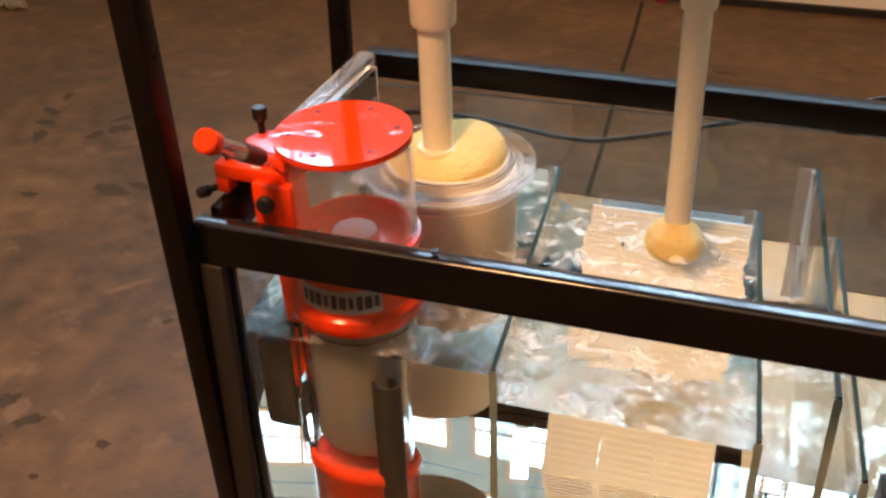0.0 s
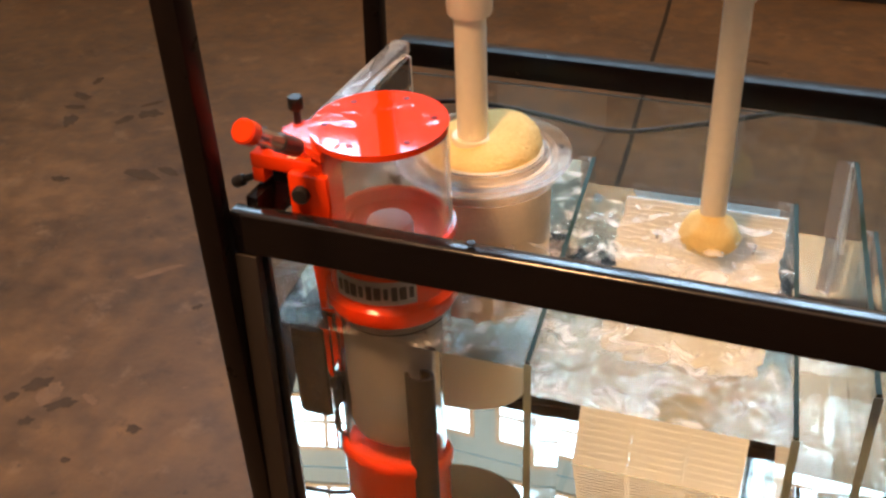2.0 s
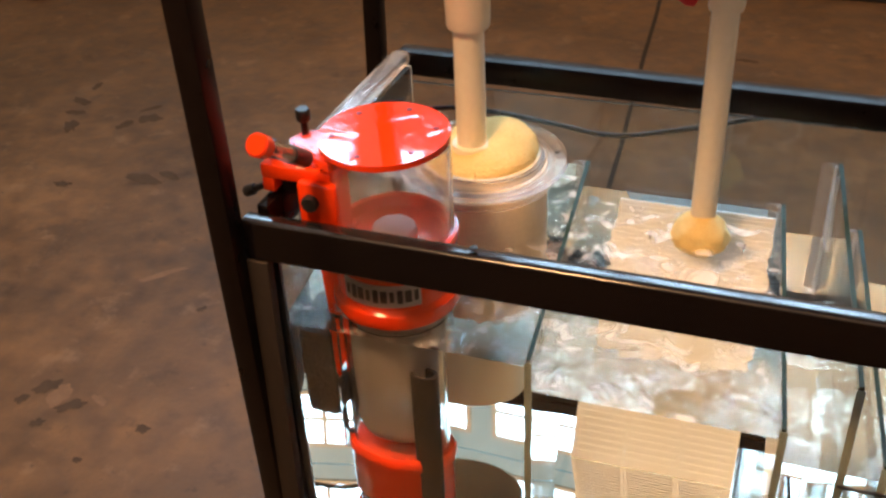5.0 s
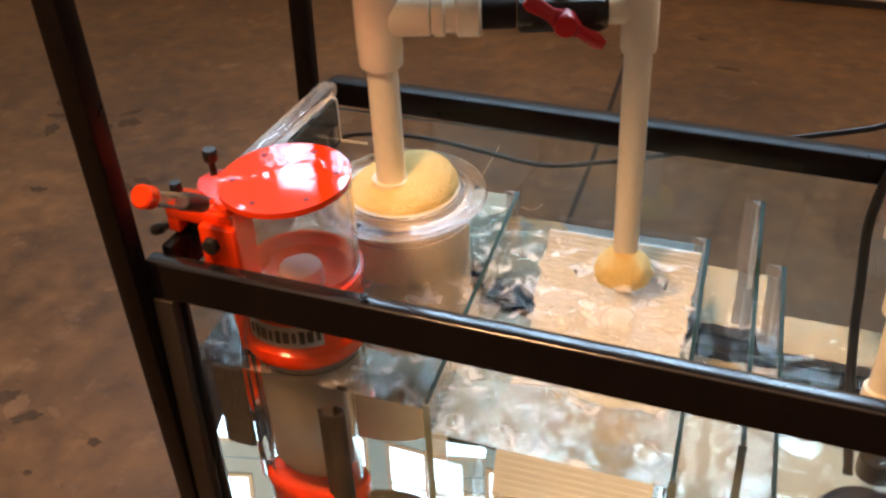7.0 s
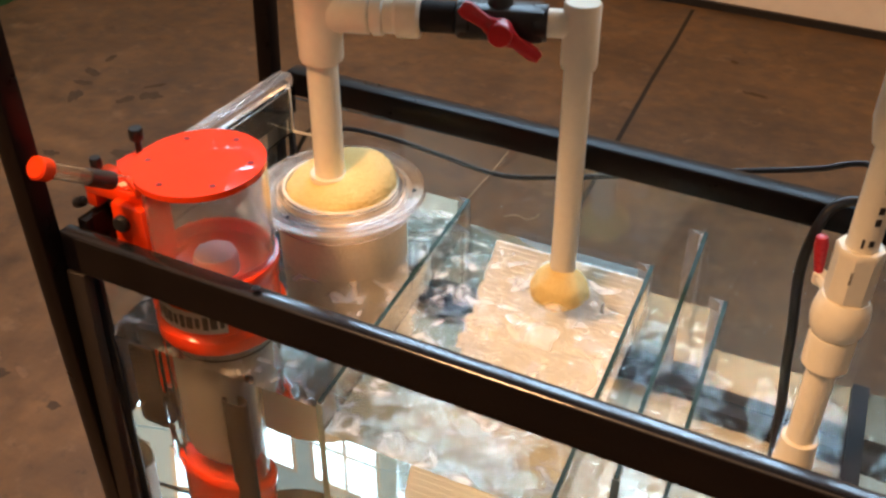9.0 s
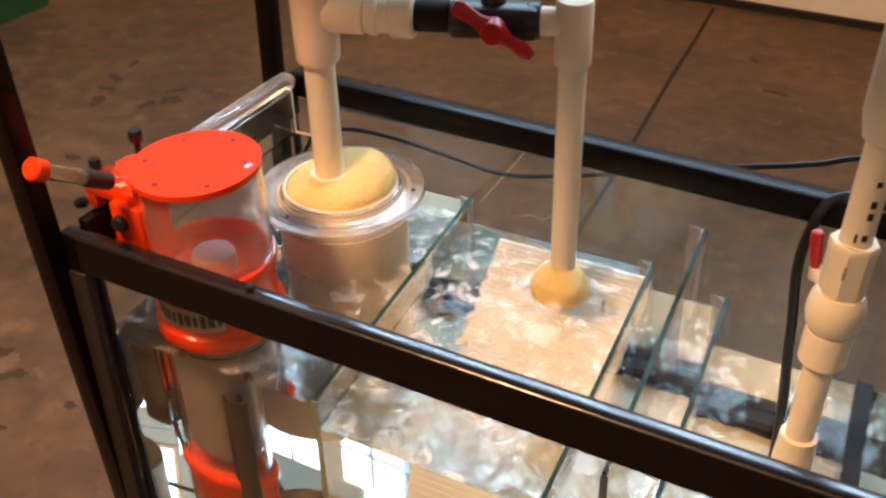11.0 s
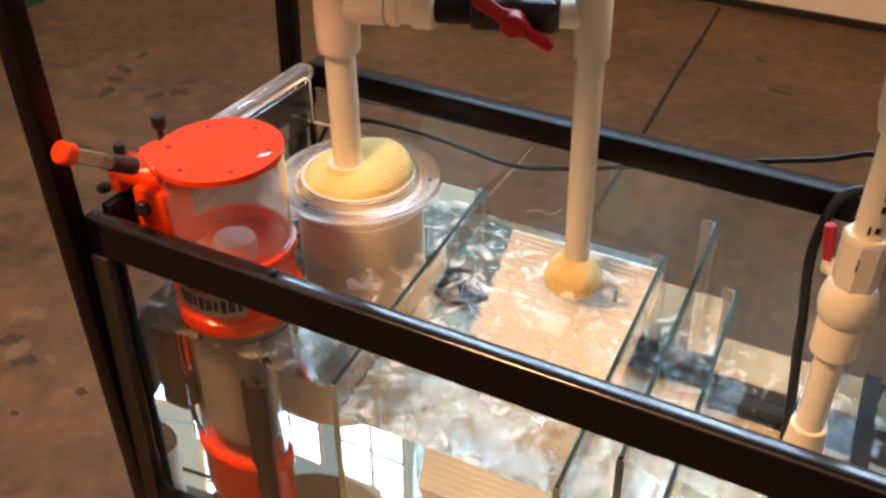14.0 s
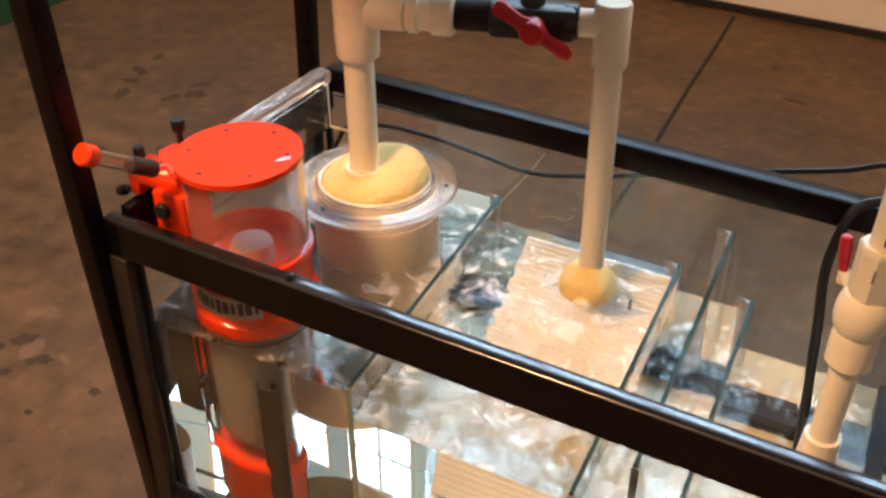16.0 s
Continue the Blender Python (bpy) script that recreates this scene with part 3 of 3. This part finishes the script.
cable("cord", [(0.015, -0.03, 0.16), (0.03, -0.035, 0.185), (0.037, -0.036, 0.16), (0.034, -0.036, 0.12), (0.026, -0.034, 0.1), (0.018, -0.03, 0.112), (0.016, -0.028, 0.13)], 0.0024, BLACK, pump, "black looped cord")

# ---- filter sock with foam ----
KX, KY, KZ = 0.147, 0.268, 0.548
sock = thing("filter_sock", "round filter sock with a clear plastic ring", "filter", at=(KX, KY, 0))
ring = part("ring", lathe([(0.065, KZ - 0.004), (0.094, KZ - 0.005), (0.0965, KZ - 0.001), (0.0945, KZ + 0.004), (0.073, KZ + 0.004), (0.071, KZ + 0.008), (0.066, KZ + 0.008)], 72, close=True), HAZY, sock, "clear plastic flange")
ring.visible_shadow = False
lip = part("lower_lip", tube(0.082, 0.078, KZ - 0.022, KZ - 0.0055, 72), HAZY, sock)
lip.visible_shadow = False
part("rim", tube(0.0655, 0.062, KZ - 0.012, KZ + 0.009, 64), PVC, sock, "white inner rim")
part("sleeve", tube(0.0735, 0.071, 0.30, KZ - 0.0055, 64), FELT, sock, "wet beige felt sleeve")

foam = bmesh.new()
bmesh.ops.create_icosphere(foam, subdivisions=6, radius=1.0)
for v in foam.verts:
    p = v.co.copy()
    k = 1 + 0.02 * noise.noise(p * 2.6) + 0.01 * noise.noise(p * 16) + 0.03 * noise.noise(p * 70)
    s = max(0.0, 0.45 + 0.5 * p.y + 0.35 * p.x)
    rise = (0.019 + 0.029 * s) * (1 - 0.4 * math.exp(-((p.x + 0.2) ** 2 + p.y ** 2) / 0.35))
    v.co = Vector((p.x * 0.063 * k, p.y * 0.063 * k, (p.z ** 0.6 * rise if p.z > 0 else p.z * 0.02) * k))
foam_ob = thing("foam_pad", "yellow open-cell foam pad stuffed in the sock", "foam", at=(KX, KY, KZ - 0.002))
part("pad", foam, FOAM, foam_ob)

# ---- drain plumbing ----
A, B = Vector((0.1355, 0.2655, 0)), Vector((0.3875, 0.355, 0))
PR = 0.0167
D = (B - A).normalized()
AZ = 0.76
plumb = thing("drain_plumbing", "white plastic drain pipes with a valve between them", "pipes", at=A)


def at(s, z=AZ):
    return D * s + Vector((0, 0, z))


part("down_pipe", tube(PR, 0.0135, 0.553, 0.712, 40), PVC, plumb, "white vertical pipe into the foam")
part("pipe_collar", tube(0.0225, 0.0168, 0.561, 0.569, 40), PVC, plumb, "white pipe collar")
tee = part("tee", lathe([(0.0172, 0.706), (0.022, 0.706), (0.0233, 0.709), (0.0242, 0.735), (0.0242, 0.8), (0.0235, 0.825), (0.0172, 0.825)], 48, close=True), PVC, plumb, "white pipe tee")
part("riser_pipe", tube(PR, 0.0135, 0.815, 1.155, 40), PVC, plumb)
m, _ = along(at(0), at(1))
part("branch", rod(0.0215, 0.012, 0.055, 0.002, 40, m), PVC, tee)
part("union_nut", lathe([(0, 0.056), (0.0205, 0.056), (0.0225, 0.059), (0.0225, 0.068), (0.0195, 0.07), (0.0195, 0.08), (0.0235, 0.083), (0.0235, 0.104), (0.0205, 0.107), (0, 0.107)], 10, m), PVC, plumb, "white ribbed union nut")
part("nipple", rod(0.016, 0.107, 0.142, 0.001, 40, m), GREY, plumb, "grey short pipe")
part("nipple", rod(0.0145, 0.225, 0.256, 0.001, 40, m), PVC, plumb)
part("elbow", lathe([(0.0, 0.784), (0.0172, 0.784), (0.0188, 0.782), (0.0188, 0.719), (0.0178, 0.715), (0.0149, 0.715), (0.0149, 0.74), (0, 0.74)], 48, Matrix.Translation(D * (B - A).length)), PVC, plumb, "white elbow with flat top")
part("down_pipe", tube(0.0146, 0.0118, 0.448, 0.74, 40, Matrix.Translation(D * (B - A).length)), PVC, plumb, "white vertical pipe into the water")
valve = thing("ball_valve", "black ball valve with a red lever handle", "valve", at=A + at(0.19))
q = D.to_track_quat("X", "Z").to_matrix().to_4x4()
bm = box((-0.047, -0.017, -0.0175), (0.042, 0.017, 0.0175), 0.006)
for x in (-0.047, 0.03):
    rod(0.0188, x, x + 0.014, 0.001, 32, pose(0, 0, 0, 0, 90, 0), bm)
bmesh.ops.transform(bm, matrix=q, verts=bm.verts)
part("body", bm, BLACK, valve, "black valve body")
n = Vector((D.y, -D.x, 0))
m, _ = along(n * 0.018, n)
part("stem", rod(0.0115, 0, 0.009, 0.001, 24, m), BLACK, valve)
h0, h1 = Vector((0.297, 0.262, 0.78)) - valve.location, Vector((0.364, 0.299, 0.732)) - valve.location
off = n * 0.03
mid = (h0 + h1) / 2
ax = (h1 - h0 - n * n.dot(h1 - h0)).normalized()
up = n.cross(ax)
bm = bmesh.new()
rows = [(-0.046, 0.006, 0.003), (-0.04, 0.0085, 0.004), (-0.018, 0.0065, 0.004), (-0.009, 0.0095, 0.006), (0.0, 0.0115, 0.007), (0.009, 0.0095, 0.006), (0.018, 0.006, 0.004), (0.038, 0.0075, 0.004), (0.046, 0.005, 0.003)]
prev = None
for s, w, h in rows:
    c = off + ax * s
    cur = [bm.verts.new(c + up * a * w + n * b * h) for a, b in ((-1, -0.6), (-0.6, -1), (0.6, -1), (1, -0.6), (1, 0.6), (0.6, 1), (-0.6, 1), (-1, 0.6))]
    if prev:
        for k in range(8):
            bm.faces.new((prev[k], prev[(k + 1) % 8], cur[(k + 1) % 8], cur[k]))
    else:
        bm.faces.new(cur)
    prev = cur
bm.faces.new(prev[::-1])
part("lever", bm, HANDLE, valve, "red plastic lever")
m, _ = along(n * 0.024, n)
part("hub", lathe([(0, 0), (0.0125, 0), (0.0125, 0.014), (0.011, 0.017), (0.004, 0.0175), (0, 0.0165)], 28, m), HANDLE, valve, "red round lever hub")
part("bonnet", lathe([(0, 0), (0.013, 0), (0.0125, 0.006), (0.009, 0.011), (0, 0.0125)], 28, pose(-0.004, 0, 0.0165)), BLACK, valve, "black domed bonnet")

# foam ball on the end of the second pipe
ball = bmesh.new()
bmesh.ops.create_icosphere(ball, subdivisions=5, radius=1.0)
for v in ball.verts:
    p = v.co.copy()
    k = 1 + 0.08 * noise.noise(p * 2.0 + Vector((5, 0, 0))) + 0.02 * noise.noise(p * 14)
    v.co = Vector((p.x * 0.034 * k, p.y * 0.034 * k, p.z * 0.032 * k))
ball_ob = thing("foam_ball", "yellowish foam ball on the pipe end", "foam", at=(B.x, B.y - 0.007, 0.436))
part("pad", ball, FOAM, ball_ob)

# ribbed cream plate standing in the second chamber
plate2 = thing("media_plate", "cream ribbed plastic media plate under water", "filter media", at=(0, 0, ZB + 0.0008))
for k in range(3):
    u = 0.305 + k * 0.0625
    bm = slab(u, 0.265, u + 0.0623, 0.268, 0, 0.222)
    for i in range(28):
        slab(u + 0.003, 0.2637, u + 0.0585, 0.2648, 0.006 + i * 0.0076, 0.0105 + i * 0.0076, bm)
    for v in bm.verts:
        v.co.y += 0.62 * v.co.z
    part("panel", bm, MEDIA, plate2, smooth=False)
for u in (0.36, 0.47):
    part("clip", slab(u, 0.352, u + 0.003, 0.358, 0.18, 0.2), BLACK, plate2, "small black clip", smooth=False)

# ---- return line ----
ret = thing("return_pipe", "white plastic return pipe with a union", "pipe", at=(0.671, 0.265, 0))
ret.rotation_euler = (radians(-2.2), radians(2.0), 0)
part("pipe", tube(0.0145, 0.0115, 0.33, 1.155, 40), PVC, ret)
part("base_socket", lathe([(0.0148, 0.33), (0.0205, 0.33), (0.0205, 0.37), (0.019, 0.392), (0.019, 0.4), (0.0172, 0.4015), (0.0148, 0.4015)], 40, close=True), PVC, ret, "pale translucent socket")
part("union_body", lathe([(0.0146, 0.496), (0.0195, 0.496), (0.0222, 0.499), (0.0226, 0.53), (0.0218, 0.5365), (0.0146, 0.537)], 48), PVC, ret, "white union body")
part("union_ring", lathe([(0.0146, 0.5375), (0.0218, 0.5375), (0.0248, 0.543), (0.0266, 0.553), (0.0266, 0.563), (0.0248, 0.573), (0.0215, 0.579), (0.0146, 0.58)], 48), PVC, ret, "white rounded union ring")
part("union_nut", lathe([(0.0146, 0.5805), (0.0205, 0.5805), (0.0215, 0.584), (0.0218, 0.625), (0.0222, 0.627), (0.0222, 0.633), (0.021, 0.635), (0.0152, 0.635)], 8), PVC, ret, "white hexagonal nut")
part("nut_mark", box((-0.001, -0.0216, 0.604), (0.001, -0.0206, 0.618)), INK, ret, smooth=False)
part("coupling", lathe([(0.0147, 0.735), (0.0185, 0.737), (0.0235, 0.76), (0.0235, 0.86), (0.0147, 0.86)], 48), PVC, ret, "white upper coupling")
for z, w, h in ((0.645, 0.0022, 0.009), (0.646, 0.0045, 0.006), (0.668, 0.005, 0.007), (0.68, 0.005, 0.007), (0.7, 0.0045, 0.005)):
    a = radians(-88 if z == 0.645 else -60)
    bm = box((-w / 2, -0.0004, -h / 2), (w / 2, 0.0003, h / 2))
    bmesh.ops.transform(bm, matrix=Matrix.Translation((0.0147 * math.cos(a), 0.0147 * math.sin(a), z)) @ Matrix.Rotation(a + math.pi / 2, 4, "Z"), verts=bm.verts)
    part("print", bm, INK, ret, smooth=False)
retpump = thing("return_pump", "black submerged return pump", "pump", at=(0.688, 0.14, ZB))
part("housing", lathe([(0, 0.002), (0.05, 0.002), (0.054, 0.006), (0.054, 0.112), (0.047, 0.13), (0.028, 0.139), (0, 0.14)], 40), BLACK, retpump)
part("outlet", rod(0.02, 0.07, 0.115, 0.002, 32, pose(0.007, 0.105, 0.003)), BLACK, retpump)
for k in range(6):
    part("rib", box((-0.058, -0.026, 0.02 + k * 0.016), (-0.04, 0.018, 0.028 + k * 0.016), 0.001), BLACK, retpump)

# small red lever behind the return pipe
tap = thing("air_tap", "small tap with a red lever", "valve", at=(0.662, 0.33, 0.535))
part("lever", lathe([(0, 0.03), (0.004, 0.031), (0.0055, 0.045), (0.0068, 0.064), (0.0055, 0.073), (0, 0.076)], 20, pose(0.001, 0, 0, 0, -6, 0)), HANDLE, tap, "red lever")
m, ln = along((0, 0, 0.028), (0.03, -0.055, 0.028))
bm = rod(0.006, 0, ln, 0.001, 20, m)
rod(0.007, 0.02, 0.034, 0.001, 20, None, bm)
part("stem", bm, PVC, tap, "white stem on the pipe")

# ---- cables ----
back_cord = thing("power_cord", "thin black power cord hung behind the tank", "cable")
cable("cord", [(-0.3, 0.62, 0.004), (-0.16, 0.55, 0.1), (-0.06, 0.49, 0.46), (0.015, 0.47, 0.498), (0.088, 0.47, 0.503), (0.17, 0.47, 0.497), (0.25, 0.47, 0.491), (0.32, 0.47, 0.506), (0.41, 0.47, 0.534), (0.5, 0.47, 0.562), (0.563, 0.47, 0.582), (0.626, 0.47, 0.602), (0.668, 0.468, 0.62), (0.75, 0.42, 0.627), (0.85, 0.39, 0.623), (0.96, 0.36, 0.612)], 0.0034, BLACK, back_cord)
tank_cord = thing("pump_cord", "thick black cord hung over the rail into the water", "cable")
cable("cord", [(0.9, 0.6, 0.004), (0.86, 0.52, 0.3), (0.76, 0.41, 0.6), (0.7, 0.388, 0.622), (0.66, 0.372, 0.622), (0.647, 0.36, 0.6), (0.647, 0.36, 0.45), (0.655, 0.35, 0.36), (0.67, 0.25, 0.26)], 0.0056, BLACK, tank_cord)

# thin dark airline across the last chambers
airline = thing("air_line", "thin black air line across the baffles", "tube")
cable("line", [(0.565, 0.03, 0.4), (0.62, 0.035, 0.398), (0.7, 0.05, 0.39), (0.75, 0.08, 0.36)], 0.0022, BLACK, airline)
# loose straw broom head far off and a dark green bin
broom = thing("broom", "pale straw broom head lying on the floor", "broom", at=(-1.92, 1.83, 0.0))
bm = bmesh.new()
for k in range(40):
    a = radians(-70 + random.uniform(-22, 22))
    m, ln = along((random.uniform(-0.08, 0.0), 0.05, 0.012 + random.uniform(0, 0.03)), (0.2 * math.cos(a), 0.05 + 0.2 * math.sin(a) * 0.6, 0.004 + random.uniform(0, 0.012)))
    rod(0.003, 0, ln, 0.0005, 6, m, bm)
part("bristles", bm, CREAM, broom, "pale straw bristles")
part("head", box((-0.14, 0.04, 0.0), (0.04, 0.12, 0.05), 0.01), BLACK, broom)
GREEN = material("green_plastic", (0.008, 0.06, 0.02), 0.5, vary=0.2, scale=8)
bin_ob = thing("storage_bin", "dark green plastic bin on the floor", "bin", at=(-2.1, 1.2, 0))
part("body", prism([(-0.3, -0.3), (0.27, -0.3), (0.29, 0.29), (-0.3, 0.29)], 0.0, 0.3), GREEN, bin_ob, smooth=False)
part("rim", prism([(-0.31, -0.31), (0.285, -0.31), (0.3, 0.3), (-0.31, 0.3)], 0.301, 0.325), GREEN, bin_ob, smooth=False)

STRAW = material("dry_straw", (0.5, 0.42, 0.3), 0.7, vary=0.2, scale=40)
straw = thing("straw", "long pale dry straw on the concrete floor", "straw", at=(-0.113, 1.2, 0))
cable("stalk", [(-0.005, 0.12, 0.0016), (0.0, 0.03, 0.0014), (0.005, -0.11, 0.0016)], 0.0011, STRAW, straw)
scrap = thing("straw", "short curled pale straw on the concrete floor", "straw", at=(0.02, 1.085, 0))
cable("stalk", [(-0.032, -0.012, 0.0014), (-0.01, 0.004, 0.0018), (0.012, 0.0, 0.0014), (0.026, 0.012, 0.002), (0.028, 0.03, 0.0014)], 0.0011, STRAW, scrap)

# worn pits in the slab
SPALL = material("worn_pit", (0.055, 0.033, 0.016), 0.8, vary=0.4, scale=30)
SCUFF = material("pale_scuff", (0.16, 0.095, 0.05), 0.7, vary=0.3, scale=30)
pits = [(-0.625, 0.264, 0.026, 0.012, 50), (-0.559, 0.236, 0.024, 0.011, 20), (-0.585, 0.187, 0.012, 0.009, 0), (-0.414, 0.227, 0.011, 0.011, 0), (-0.471, 0.138, 0.006, 0.006, 0), (0.3, 1.865, 0.032, 0.007, 60), (0.205, 2.03, 0.014, 0.006, 0),
        (-1.251, 1.194, 0.035, 0.012, 0), (-1.227, 1.137, 0.03, 0.01, 0), (-1.026, 1.160, 0.03, 0.018, 0), (-1.052, 1.206, 0.03, 0.007, 0), (-1.066, 1.113, 0.028, 0.012, 0), (-1.267, 1.280, 0.022, 0.008, 0), (-1.191, 1.069, 0.03, 0.014, 0),
        (-0.87, 0.9, 0.05, 0.016, 30), (-0.82, 0.93, 0.03, 0.01, 0), (-1.032, 0.831, 0.022, 0.01, 0), (-0.49, 0.526, 0.011, 0.006, 40), (-0.645, 0.225, 0.014, 0.008, 0)]
scuffs = [(-0.592, 0.252, 0.03, 0.018, 10), (-0.52, 0.262, 0.02, 0.006, 60), (-0.3, 0.5, 0.05, 0.012, 30), (-0.62, 0.6, 0.05, 0.008, 80), (-0.391, 0.335, 0.006, 0.0018, 40), (0.174, 1.259, 0.022, 0.008, 0), (0.215, 1.262, 0.012, 0.005, 0)]
for n, (x, y, a, c, turn) in enumerate(pits + scuffs):
    bm = bmesh.new()
    ring = []
    for k in range(28):
        t = 2 * math.pi * k / 28
        w = 1 + 0.55 * noise.noise(Vector((math.cos(t) * 2.2 + n * 7, math.sin(t) * 1.6, 0)))
        ring.append(bm.verts.new(Matrix.Rotation(radians(turn + 23 * n), 3, "Z") @ Vector((0.95 * a * w * math.cos(t), 1.15 * c * w * math.sin(t), 0))))
    bm.faces.new(ring)
    worn = n < len(pits)
    ob = part("floor_pit" if worn else "floor_scuff", bm, SPALL if worn else SCUFF, smooth=False)
    ob.location = (x, y, 0.0008 if worn else 0.0005)
    tagged(ob, "dark worn pit in the concrete floor" if worn else "pale scuff on the concrete floor", "floor mark", kind="structure")
ob = None

# small fixings
for x in (0.228, 0.62):
    sc = part("rail_screw", lathe([(0, 0.0), (0.0042, 0.0), (0.0038, 0.0016), (0, 0.0022)], 16, Matrix.Translation((x, 0.009, RT))), BLACK, stand, "small black screw head")
for a in (20, 140, 260):
    part("ring_screw", rod(0.0025, KZ + 0.004, KZ + 0.0065, 0.0005, 12, pose(0.084 * math.cos(radians(a)), 0.084 * math.sin(radians(a)), 0)), BLACK, sock, "small dark screw")
